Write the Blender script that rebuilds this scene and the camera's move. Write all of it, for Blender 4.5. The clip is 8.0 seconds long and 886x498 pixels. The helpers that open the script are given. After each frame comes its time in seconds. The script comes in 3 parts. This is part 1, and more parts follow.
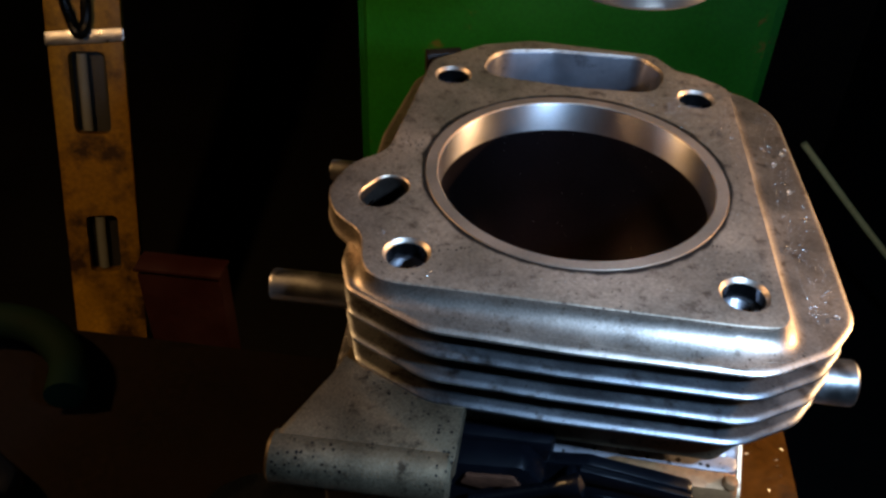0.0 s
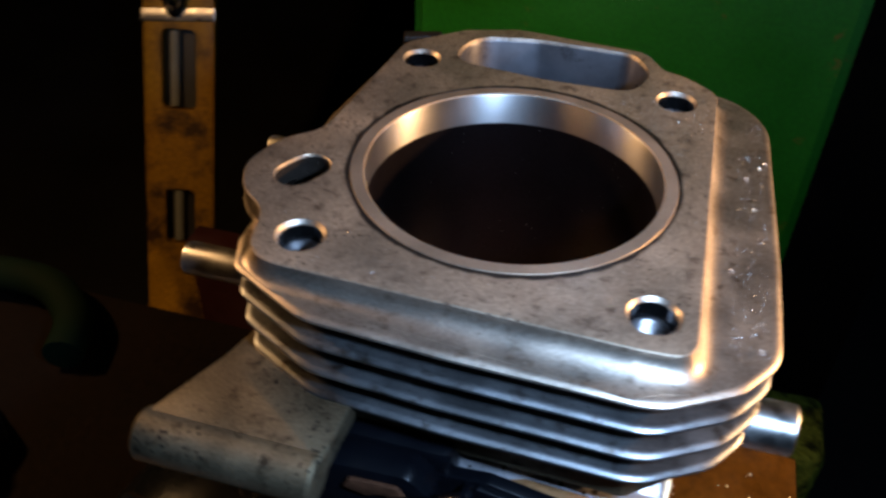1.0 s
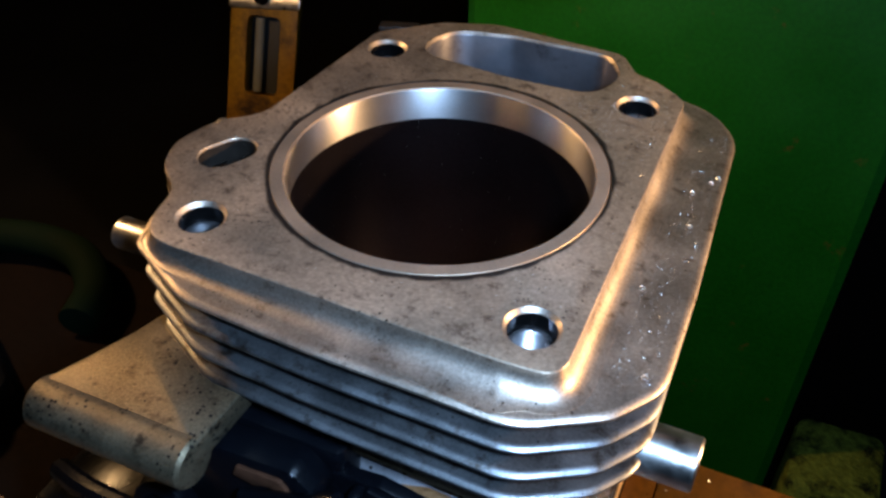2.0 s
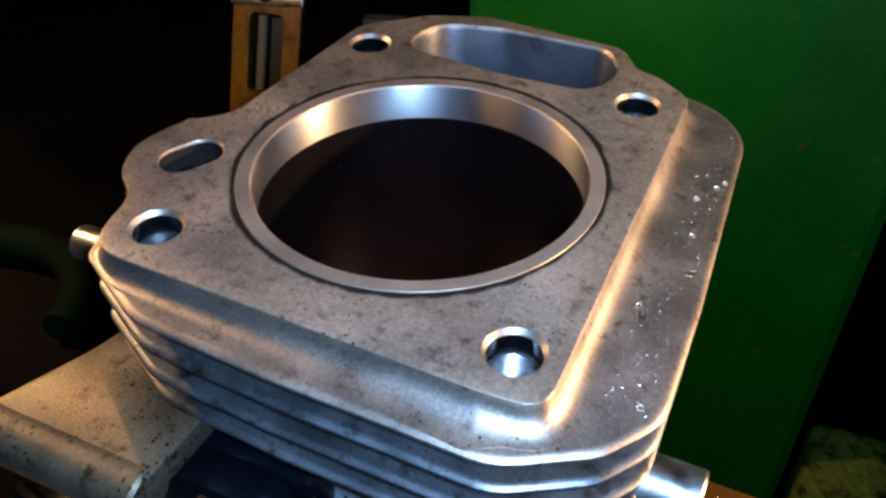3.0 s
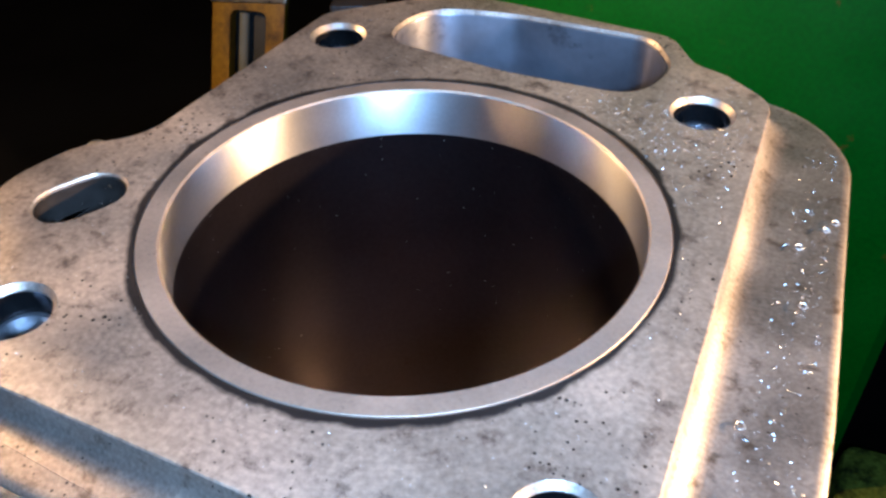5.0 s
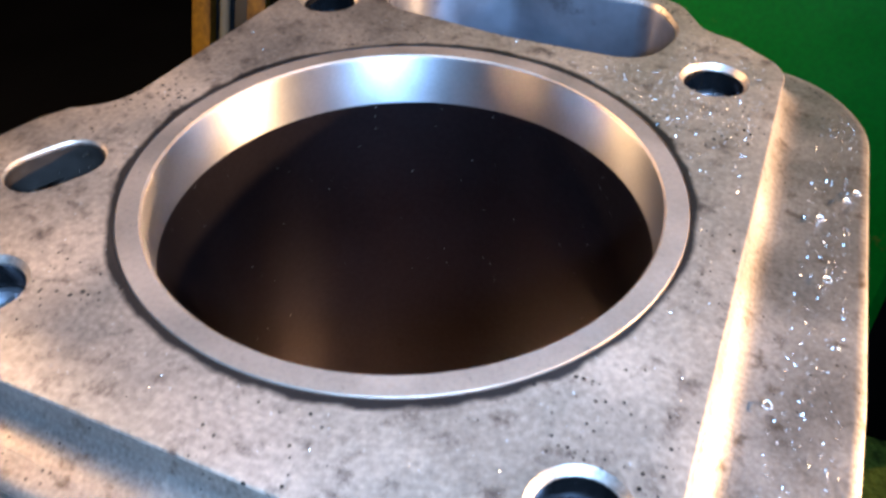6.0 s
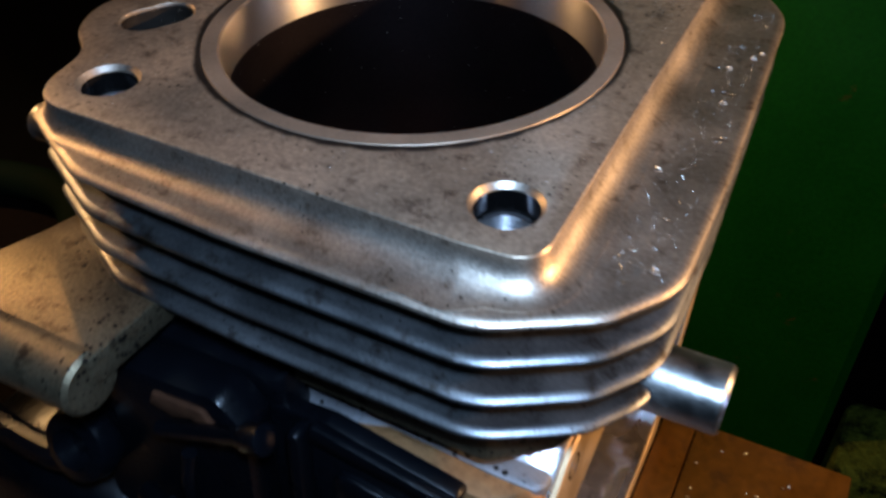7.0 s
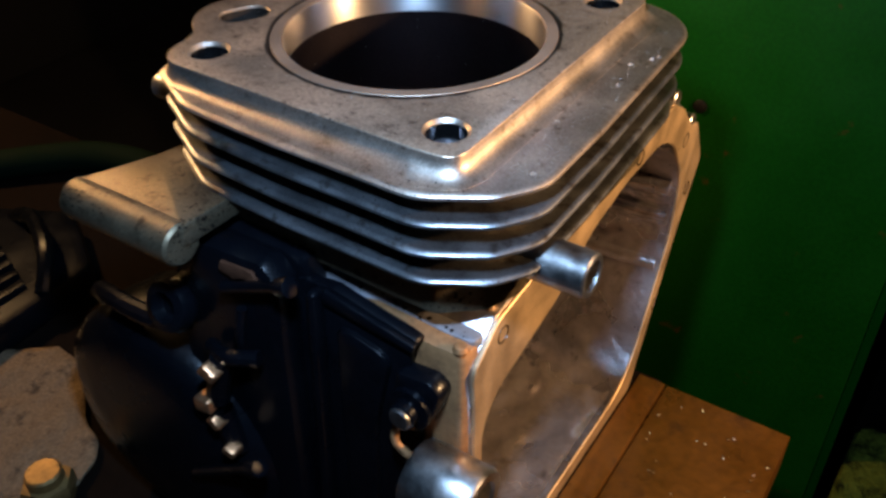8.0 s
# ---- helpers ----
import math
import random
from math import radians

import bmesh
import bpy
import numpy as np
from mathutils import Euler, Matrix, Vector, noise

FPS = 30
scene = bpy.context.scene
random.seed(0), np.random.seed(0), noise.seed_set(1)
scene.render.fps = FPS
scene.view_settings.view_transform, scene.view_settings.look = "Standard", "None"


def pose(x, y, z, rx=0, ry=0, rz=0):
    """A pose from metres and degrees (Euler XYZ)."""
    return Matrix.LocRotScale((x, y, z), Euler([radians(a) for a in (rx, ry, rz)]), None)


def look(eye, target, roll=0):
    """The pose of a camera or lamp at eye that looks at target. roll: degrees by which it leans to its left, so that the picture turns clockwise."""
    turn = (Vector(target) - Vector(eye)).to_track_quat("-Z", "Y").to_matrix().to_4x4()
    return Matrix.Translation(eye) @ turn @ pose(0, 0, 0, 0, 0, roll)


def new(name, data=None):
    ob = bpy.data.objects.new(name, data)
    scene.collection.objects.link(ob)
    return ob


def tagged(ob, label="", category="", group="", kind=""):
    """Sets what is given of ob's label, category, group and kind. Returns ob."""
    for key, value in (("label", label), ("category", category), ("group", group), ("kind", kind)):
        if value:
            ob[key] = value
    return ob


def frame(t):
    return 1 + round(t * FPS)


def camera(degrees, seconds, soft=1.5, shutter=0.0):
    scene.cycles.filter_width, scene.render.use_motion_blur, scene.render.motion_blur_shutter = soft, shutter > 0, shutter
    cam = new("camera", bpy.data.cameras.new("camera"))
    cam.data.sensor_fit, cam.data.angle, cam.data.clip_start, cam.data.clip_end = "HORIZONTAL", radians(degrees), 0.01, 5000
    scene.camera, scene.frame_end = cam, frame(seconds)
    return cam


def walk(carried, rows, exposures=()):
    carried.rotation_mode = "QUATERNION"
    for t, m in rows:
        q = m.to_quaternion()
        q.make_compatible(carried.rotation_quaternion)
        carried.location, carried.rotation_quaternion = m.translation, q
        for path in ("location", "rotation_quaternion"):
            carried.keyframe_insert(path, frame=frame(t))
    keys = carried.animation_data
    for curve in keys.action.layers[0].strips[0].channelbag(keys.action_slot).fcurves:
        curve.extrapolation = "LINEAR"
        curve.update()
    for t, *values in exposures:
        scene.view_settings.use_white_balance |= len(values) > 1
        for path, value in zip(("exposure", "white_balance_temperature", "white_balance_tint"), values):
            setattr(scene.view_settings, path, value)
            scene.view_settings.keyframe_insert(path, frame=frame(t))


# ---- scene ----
cam = camera(53.97, 8.0, 2.8, 0.5)
PATH = [
    (0, (-0.01574, -0.23836, 0.38099), (-0.03996, -0.00744, 0.19102), 2.17),
    (0.5, (-0.01338, -0.22566, 0.37578), (-0.03710, 0.00241, 0.18234), 2.26),
    (1, (0.03775, -0.21533, 0.36853), (-0.02270, 0.00878, 0.17847), 1.81),
    (1.5, (0.08282, -0.20534, 0.36746), (-0.00811, 0.00989, 0.17929), 0.58),
    (2.8, (0.08677, -0.17366, 0.35504), (-0.00831, 0.03454, 0.16110), 0.13),
    (3, (0.08598, -0.17210, 0.35396), (-0.01116, 0.03741, 0.16247), -0.15),
    (3.5, (0.08765, -0.16964, 0.35441), (-0.01046, 0.03965, 0.16316), -0.27),
    (4, (0.08660, -0.16306, 0.34798), (-0.00787, 0.04696, 0.15571), 0.22),
    (4.5, (0.06990, -0.13279, 0.33033), (-0.02354, 0.07962, 0.14020), -0.31),
    (4.7, (0.06530, -0.12363, 0.32636), (-0.03115, 0.08629, 0.13498), -0.89),
    (5.8, (0.05443, -0.11116, 0.31376), (-0.03678, 0.09903, 0.12010), -0.58),
    (6, (0.05487, -0.11224, 0.31368), (-0.03412, 0.09679, 0.11775), -0.03),
    (6.5, (0.06544, -0.13593, 0.30686), (-0.02798, 0.06930, 0.10898), -0.35),
    (7, (0.09262, -0.16509, 0.31547), (-0.01334, 0.03830, 0.12207), -0.74),
    (7.5, (0.12712, -0.19218, 0.32315), (0.00559, 0.00626, 0.13381), -1.08),
    (8, (0.16250, -0.22842, 0.34292), (0.02953, -0.03017, 0.16123), -0.84),
]

EXPOSURES = [(0, -0.2, 6300, 10), (0.5, -0.1, 6300, 10), (1.0, 0.0, 6500, 12), (1.5, 0.05, 6500, 10), (3.0, 0.25, 5700, 8), (3.5, 0.25, 5700, 8), (4.0, 0.5, 5700, 9), (4.5, 0.85, 5300, 7), (6.0, 1.35, 5300, 8), (6.5, 0.9, 5800, 10), (7.0, -0.5, 6500, 10), (7.5, -1.0, 6900, 12), (8.0, 0.05, 6300, 10)]
walk(cam, [(t, look(eye, target, roll)) for t, eye, target, roll in PATH], EXPOSURES)

# ---- world and lamps ----
world = bpy.data.worlds.new("workshop_dark")
world.use_nodes = True
world.node_tree.nodes["Background"].inputs[0].default_value = (0.35, 0.45, 0.6, 1)
world.node_tree.nodes["Background"].inputs[1].default_value = 0.0008
scene.world = world


def lamp(name, place, watts, colour, radius, target=None, cone=60.0, blend=0.6):
    """A bulb, or with a target a work lamp with a reflector."""
    data = bpy.data.lights.new(name, "SPOT" if target else "POINT")
    data.energy, data.color, data.shadow_soft_size = watts, colour, radius
    ob = new(name, data)
    ob.matrix_basis = pose(*place)
    if target:
        data.spot_size, data.spot_blend = radians(cone), blend
        ob.matrix_basis = look(place, target)
    return ob


# a warm work lamp beyond the right of the block, a warm bulb beyond its left, and the cold torch held by the lens
lamp("work_lamp_right", (0.50, 0.114, 0.353), 22.0, (1.0, 0.60, 0.28), 0.012, (0.02, 0.06, 0.20), 84, 0.8)
lamp("bulb_left", (-0.52, 0.02, 0.42), 8.0, (1.0, 0.58, 0.24), 0.02)
lamp("torch", (0.108, -0.168, 0.360), 5.3, (0.40, 0.64, 1.0), 0.010)

# ---- materials ----


def material(name, colour, rough=0.5, metal=0.0, spread=0.25, fine=900.0, coarse=40.0, bump=0.15, dirt=None, dirt_amount=0.0, depth=0.0006, dirt_scale=60.0, spec=0.5, vary=0.1, pits=0.0, pit_scale=380.0):
    """A surface with grain at two scales, relief and, if wanted, stains of another colour."""
    m = bpy.data.materials.new(name)
    m.use_nodes = True
    n, l = m.node_tree.nodes, m.node_tree.links
    b = n["Principled BSDF"]
    b.inputs["Metallic"].default_value = metal
    b.inputs["Specular IOR Level"].default_value = spec
    at = n.new("ShaderNodeTexCoord")
    small, large = n.new("ShaderNodeTexNoise"), n.new("ShaderNodeTexNoise")
    for node, scale, detail in ((small, fine, 3), (large, coarse, 5)):
        node.inputs["Scale"].default_value = scale
        node.inputs["Detail"].default_value = detail
        l.new(at.outputs["Object"], node.inputs["Vector"])
    add = n.new("ShaderNodeMath")
    add.operation = "ADD"
    l.new(small.outputs["Fac"], add.inputs[0])
    l.new(large.outputs["Fac"], add.inputs[1])
    ramp = n.new("ShaderNodeMapRange")
    ramp.inputs["From Min"].default_value, ramp.inputs["From Max"].default_value = 0.6, 1.4
    l.new(add.outputs[0], ramp.inputs["Value"])
    mix = n.new("ShaderNodeMix")
    mix.data_type = "RGBA"
    mix.inputs[6].default_value = (*[c * (1 - spread) for c in colour], 1)
    mix.inputs[7].default_value = (*[min(1, c * (1 + spread)) for c in colour], 1)
    l.new(ramp.outputs[0], mix.inputs[0])
    out = mix.outputs[2]
    if dirt:
        spots = n.new("ShaderNodeTexNoise")
        spots.inputs["Scale"].default_value, spots.inputs["Detail"].default_value = dirt_scale, 7
        spots.inputs["Roughness"].default_value = 0.68
        l.new(at.outputs["Object"], spots.inputs["Vector"])
        cut = n.new("ShaderNodeMapRange")
        cut.inputs["From Min"].default_value = 0.72 - 0.35 * dirt_amount
        cut.inputs["From Max"].default_value = 0.84 - 0.3 * dirt_amount
        l.new(spots.outputs["Fac"], cut.inputs["Value"])
        over = n.new("ShaderNodeMix")
        over.data_type = "RGBA"
        over.inputs[7].default_value = (*dirt, 1)
        l.new(cut.outputs[0], over.inputs[0])
        l.new(out, over.inputs[6])
        out = over.outputs[2]
    if pits:
        # small black pits of uneven size, gathered in patches
        cells = n.new("ShaderNodeTexVoronoi")
        cells.inputs["Scale"].default_value = pit_scale
        l.new(at.outputs["Object"], cells.inputs["Vector"])
        size = n.new("ShaderNodeSeparateColor")
        l.new(cells.outputs["Color"], size.inputs[0])
        patch = n.new("ShaderNodeTexNoise")
        patch.inputs["Scale"].default_value = 45
        l.new(at.outputs["Object"], patch.inputs["Vector"])
        limit = n.new("ShaderNodeMath")
        limit.operation = "MULTIPLY"
        l.new(size.outputs[0], limit.inputs[0])
        l.new(patch.outputs["Fac"], limit.inputs[1])
        less = n.new("ShaderNodeMath")
        less.operation = "MULTIPLY_ADD"
        less.inputs[1].default_value, less.inputs[2].default_value = 1.6 * pits, -0.42 * pits
        l.new(limit.outputs[0], less.inputs[0])
        gap = n.new("ShaderNodeMath")
        gap.operation = "SUBTRACT"
        l.new(less.outputs[0], gap.inputs[0])
        l.new(cells.outputs["Distance"], gap.inputs[1])
        dot = n.new("ShaderNodeMapRange")
        dot.inputs["From Min"].default_value, dot.inputs["From Max"].default_value = -0.02, 0.08
        l.new(gap.outputs[0], dot.inputs["Value"])
        over = n.new("ShaderNodeMix")
        over.data_type = "RGBA"
        over.inputs[7].default_value = (0.02, 0.016, 0.013, 1)
        l.new(dot.outputs[0], over.inputs[0])
        l.new(out, over.inputs[6])
        out = over.outputs[2]
    l.new(out, b.inputs["Base Color"])
    shine = n.new("ShaderNodeMapRange")
    shine.inputs["From Min"].default_value, shine.inputs["From Max"].default_value = 0.3, 0.7
    shine.inputs["To Min"].default_value, shine.inputs["To Max"].default_value = max(0.03, rough - vary), min(1, rough + vary)
    l.new(large.outputs["Fac"], shine.inputs["Value"])
    l.new(shine.outputs[0], b.inputs["Roughness"])
    relief = n.new("ShaderNodeBump")
    relief.inputs["Strength"].default_value, relief.inputs["Distance"].default_value = bump, depth
    l.new(add.outputs[0], relief.inputs["Height"])
    l.new(relief.outputs[0], b.inputs["Normal"])
    return m


def deck_material():
    """Machined aluminium gone brown, with burnt gasket round the bore and specks all over."""
    m = material("machined_deck", (0.45, 0.345, 0.255), 0.42, 0.80, 0.42, 1100, 42, 0.20, (0.15, 0.105, 0.078), 0.52, 0.0003, 230, pits=0.65, pit_scale=850)
    n, l = m.node_tree.nodes, m.node_tree.links
    b = n["Principled BSDF"]
    base = b.inputs["Base Color"].links[0].from_socket
    at = n.new("ShaderNodeTexCoord")
    flat = n.new("ShaderNodeVectorMath")
    flat.operation = "MULTIPLY_ADD"
    flat.inputs[1].default_value, flat.inputs[2].default_value = (1, 1, 0), (-BORE[0], -BORE[1], 0)
    l.new(at.outputs["Object"], flat.inputs[0])
    far = n.new("ShaderNodeVectorMath")
    far.operation = "LENGTH"
    l.new(flat.outputs[0], far.inputs[0])
    band = n.new("ShaderNodeMapRange")
    band.inputs["From Min"].default_value, band.inputs["From Max"].default_value = 0.0512, 0.0486
    l.new(far.outputs["Value"], band.inputs["Value"])
    blot = n.new("ShaderNodeTexNoise")
    blot.inputs["Scale"].default_value, blot.inputs["Detail"].default_value = 170, 6
    l.new(at.outputs["Object"], blot.inputs["Vector"])
    wide = n.new("ShaderNodeTexNoise")
    wide.inputs["Scale"].default_value = 32
    l.new(at.outputs["Object"], wide.inputs["Vector"])
    total = n.new("ShaderNodeMath")
    total.operation = "MULTIPLY_ADD"
    total.inputs[1].default_value = 0.5
    l.new(band.outputs[0], total.inputs[0])
    both = n.new("ShaderNodeMath")
    both.operation = "MULTIPLY"
    l.new(blot.outputs["Fac"], both.inputs[0])
    l.new(wide.outputs["Fac"], both.inputs[1])
    l.new(both.outputs[0], total.inputs[2])
    cut = n.new("ShaderNodeMapRange")
    cut.inputs["From Min"].default_value, cut.inputs["From Max"].default_value = 0.47, 0.64
    l.new(total.outputs[0], cut.inputs["Value"])
    inside = n.new("ShaderNodeMath")
    inside.operation = "GREATER_THAN"
    inside.inputs[1].default_value = 0.02
    l.new(band.outputs[0], inside.inputs[0])
    gate = n.new("ShaderNodeMath")
    gate.operation = "MULTIPLY"
    l.new(cut.outputs[0], gate.inputs[0])
    l.new(inside.outputs[0], gate.inputs[1])
    over = n.new("ShaderNodeMix")
    over.data_type = "RGBA"
    over.inputs[7].default_value = (0.035, 0.028, 0.025, 1)
    l.new(gate.outputs[0], over.inputs[0])
    l.new(base, over.inputs[6])
    # faint arcs left by the cutter round the bore
    wave = n.new("ShaderNodeMath")
    wave.operation = "MULTIPLY"
    wave.inputs[1].default_value = 5200.0
    l.new(far.outputs["Value"], wave.inputs[0])
    sine = n.new("ShaderNodeMath")
    sine.operation = "SINE"
    l.new(wave.outputs[0], sine.inputs[0])
    arcs = n.new("ShaderNodeMath")
    arcs.operation = "MULTIPLY"
    l.new(sine.outputs[0], arcs.inputs[0])
    l.new(both.outputs[0], arcs.inputs[1])
    some = n.new("ShaderNodeMapRange")
    some.inputs["From Min"].default_value, some.inputs["From Max"].default_value = 0.12, 0.42
    some.inputs["To Max"].default_value = 0.13
    l.new(arcs.outputs[0], some.inputs["Value"])
    worn = n.new("ShaderNodeMix")
    worn.data_type = "RGBA"
    worn.inputs[7].default_value = (0.14, 0.10, 0.08, 1)
    l.new(some.outputs[0], worn.inputs[0])
    l.new(over.outputs[2], worn.inputs[6])
    l.new(worn.outputs[2], b.inputs["Base Color"])
    return m


def brushed(m):
    """Turns a metal's gloss into that of a surface honed round its axis."""
    n, l = m.node_tree.nodes, m.node_tree.links
    b, t = n["Principled BSDF"], n.new("ShaderNodeTangent")
    t.direction_type, t.axis = "RADIAL", "Z"
    l.new(t.outputs[0], b.inputs["Tangent"])
    b.inputs["Anisotropic"].default_value, b.inputs["Anisotropic Rotation"].default_value = 0.8, 0.25
    return m


DECK = 0.225
BORE, BORE_R = (0.0013, -0.0033), 0.0438
M_DECK = deck_material()
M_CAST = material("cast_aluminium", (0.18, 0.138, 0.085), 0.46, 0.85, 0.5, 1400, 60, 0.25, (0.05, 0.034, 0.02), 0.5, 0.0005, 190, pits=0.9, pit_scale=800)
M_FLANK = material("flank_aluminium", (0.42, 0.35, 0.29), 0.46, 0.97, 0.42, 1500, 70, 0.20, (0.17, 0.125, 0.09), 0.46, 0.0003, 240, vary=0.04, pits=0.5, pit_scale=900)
# darker copy of the flank's aluminium: shade on the lower fins put into colour
M_FIN_SHADE = material("shaded_fin_aluminium", (0.185, 0.187, 0.192), 0.42, 0.95, 0.35, 1500, 60, 0.14, (0.05, 0.036, 0.027), 0.55, 0.0004, 150, pits=0.5, pit_scale=850)
M_CRANK = material("oily_crankcase_aluminium", (0.56, 0.52, 0.52), 0.30, 0.95, 0.35, 170, 30, 0.7, (0.07, 0.045, 0.03), 0.35, 0.0010, 70)
M_LEDGE = material("pale_pitted_ledge", (0.29, 0.285, 0.30), 0.48, 0.75, 0.2, 900, 60, 0.2, (0.06, 0.04, 0.03), 0.42, 0.0005, 160, pits=0.9, pit_scale=420)
# oily aluminium whose bronze tint holds the warm lamp's reflection
M_BRONZE = material("warm_lit_oily_aluminium", (0.30, 0.15, 0.062), 0.50, 0.5, 0.35, 500, 50, 0.35, (0.12, 0.06, 0.03), 0.5, 0.0006, 90)
M_FACE = material("bright_gasket_face", (0.66, 0.47, 0.28), 0.50, 0.9, 0.15, 900, 60, 0.1, (0.12, 0.08, 0.05), 0.2, 0.0003, 150)
M_STEEL = brushed(material("honed_steel_band", (0.52, 0.49, 0.48), 0.38, 1.0, 0.10, 1500, 70, 0.06, None, 0, 0.0002, vary=0.02))
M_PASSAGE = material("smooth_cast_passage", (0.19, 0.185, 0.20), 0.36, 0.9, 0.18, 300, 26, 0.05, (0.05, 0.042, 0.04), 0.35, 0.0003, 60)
M_WET = material("oil_wet_aluminium", (0.48, 0.42, 0.39), 0.20, 0.85, 0.2, 150, 40, 0.4, (0.06, 0.04, 0.03), 0.3, 0.0008, 60)
M_BRASS = material("dull_brass", (0.20, 0.12, 0.04), 0.55, 0.7, 0.35, 500, 90, 0.4, (0.04, 0.025, 0.01), 0.5, 0.0006, 120)
M_RAG = material("stained_cloth", (0.15, 0.105, 0.062), 0.85, 0.0, 0.5, 700, 70, 0.8, (0.05, 0.035, 0.022), 0.6, 0.0016, 70, 0.1)
# flat brown for a reflection painted on the black cover
M_BROWN_SHEEN = material("dull_brown_sheen", (0.05, 0.020, 0.010), 0.8, 0.0, 0.4, 500, 120, 0.5, spec=0.1)
M_OILY = material("black_oily_casting", (0.012, 0.009, 0.007), 0.45, 0.0, 0.4, 500, 120, 0.4, spec=0.15)
M_LINER = material("dark_metal_liner", (0.048, 0.037, 0.040), 0.36, 1.0, 0.2, 900, 40, 0.04, (0.03, 0.018, 0.014), 0.15, 0.0002, 120, vary=0.02)
M_THREAD = material("cut_thread", (0.30, 0.29, 0.30), 0.30, 0.95, 0.2, 900, 120, 0.1)
# dark metal that carries the shade inside holes in its colour
M_BORE_SHADE = material("shaded_bored_wall", (0.05, 0.048, 0.05), 0.22, 0.95, 0.2, 900, 120, 0.06, (0.012, 0.01, 0.01), 0.4, 0.0002, 250)
M_RING = material("liner_rim", (0.35, 0.262, 0.195), 0.50, 0.75, 0.18, 1500, 70, 0.16, (0.1, 0.075, 0.06), 0.3, 0.0002, 400)
M_TUBE = material("steel_tube", (0.38, 0.365, 0.35), 0.36, 1.0, 0.2, 800, 120, 0.2, (0.12, 0.09, 0.06), 0.3, 0.0003, 200)
M_BLACK = material("black_cover", (0.0016, 0.0020, 0.0032), 0.30, 0.0, 0.35, 500, 40, 0.2, None, 0, 0.0006, 60, 0.2)
M_COPPER = material("copper_winding", (0.55, 0.27, 0.13), 0.35, 0.9, 0.3, 600, 200, 0.3)
M_GREEN = material("green_enamel", (0.0060, 0.084, 0.0030), 0.45, 0.0, 0.3, 300, 9, 0.15, (0.16, 0.040, 0.012), 0.25, 0.0006, 34, 0.3)
M_WOOD = material("oily_board", (0.070, 0.027, 0.003), 0.34, 0.0, 0.45, 260, 30, 0.35, (0.03, 0.012, 0.003), 0.45, 0.0008, 60)
# bench and panel wood is near black: the unlit gloom sits in its colour
M_BENCH = material("gloom_darkened_bench_top", (0.005, 0.003, 0.002), 0.88, 0.0, 0.5, 240, 14, 0.4, (0.003, 0.002, 0.0015), 0.5, 0.001, 20, 0.04)
M_YELLOW = material("scuffed_yellow_paint", (0.33, 0.165, 0.007), 0.5, 0.0, 0.35, 200, 14, 0.2, (0.05, 0.022, 0.006), 0.75, 0.0008, 14, 0.3)
M_DARK = material("dark_steel", (0.02, 0.019, 0.018), 0.5, 0.3, 0.3, 300, 20, 0.3)
# walls, ceiling and floor are darkened to stand for the room's lack of light
M_WALL = material("gloom_darkened_wall", (0.007, 0.006, 0.0055), 0.95, 0.0, 0.3, 60, 3, 0.3, None, 0, 0.002)
M_FLOOR = material("gloom_darkened_concrete", (0.012, 0.009, 0.007), 0.85, 0.0, 0.35, 90, 4, 0.4, None, 0, 0.002)
M_CHROME = material("chrome", (0.7, 0.68, 0.66), 0.32, 1.0, 0.1, 300, 30, 0.05)
M_RED = material("red_enamel", (0.017, 0.002, 0.0015), 0.5, 0.0, 0.3, 200, 20, 0.2)
M_MOSS = material("worn_yellow_green_paint", (0.14, 0.16, 0.018), 0.8, 0.0, 0.5, 160, 25, 0.8, (0.012, 0.014, 0.003), 0.7, 0.004, 50, 0.1)
M_CHIP = material("bright_swarf", (0.7, 0.69, 0.67), 0.45, 1.0, 0.1)
M_STICK = material("pale_stick", (0.85, 0.56, 0.20), 0.5, 0.0, 0.25, 400, 30, 0.2)
M_HOSE = material("green_rubber", (0.002, 0.006, 0.0025), 0.8, 0.0, 0.3, spec=0.05)
M_GLASS = material("vial_glass", (0.22, 0.22, 0.19), 0.15, 0.0, 0.1)

# ---- shape tools ----


def part(name, bm, mat, parent=None, label="", smooth=35.0):
    """Links a bmesh as one mesh object, in world coordinates, under a thing or a part."""
    bmesh.ops.recalc_face_normals(bm, faces=bm.faces)
    data = bpy.data.meshes.new(name)
    bm.to_mesh(data)
    bm.free()
    for p in data.polygons:
        p.use_smooth = True
    data.set_sharp_from_angle(angle=radians(smooth))
    data.materials.append(mat)
    ob = new(name, data)
    if parent:
        ob.parent = parent
        if parent.type == "EMPTY":
            ob.matrix_parent_inverse = parent.matrix_basis.inverted()
    if label:
        tagged(ob, label)
    return ob


def thing(name, place, label, category, group=""):
    ob = new(name)
    ob.empty_display_size = 0.01
    ob.matrix_basis = pose(*place)
    return tagged(ob, label, category, group)


def rounded(points, radius, steps=5):
    """A closed outline with its corners rounded; a third number gives a corner its own radius."""
    out, count = [], len(points)
    for i in range(count):
        p = Vector(points[i][:2])
        r = points[i][2] if len(points[i]) > 2 else radius
        a, b = Vector(points[i - 1][:2]) - p, Vector(points[(i + 1) % count][:2]) - p
        half = a.angle(b) / 2
        cut = min(r / max(0.05, math.tan(half)), 0.48 * a.length, 0.48 * b.length)
        s, e = p + a.normalized() * cut, p + b.normalized() * cut
        for k in range(steps + 1):
            u = k / steps
            out.append(tuple((1 - u) ** 2 * s + 2 * u * (1 - u) * p + u * u * e))
    return out


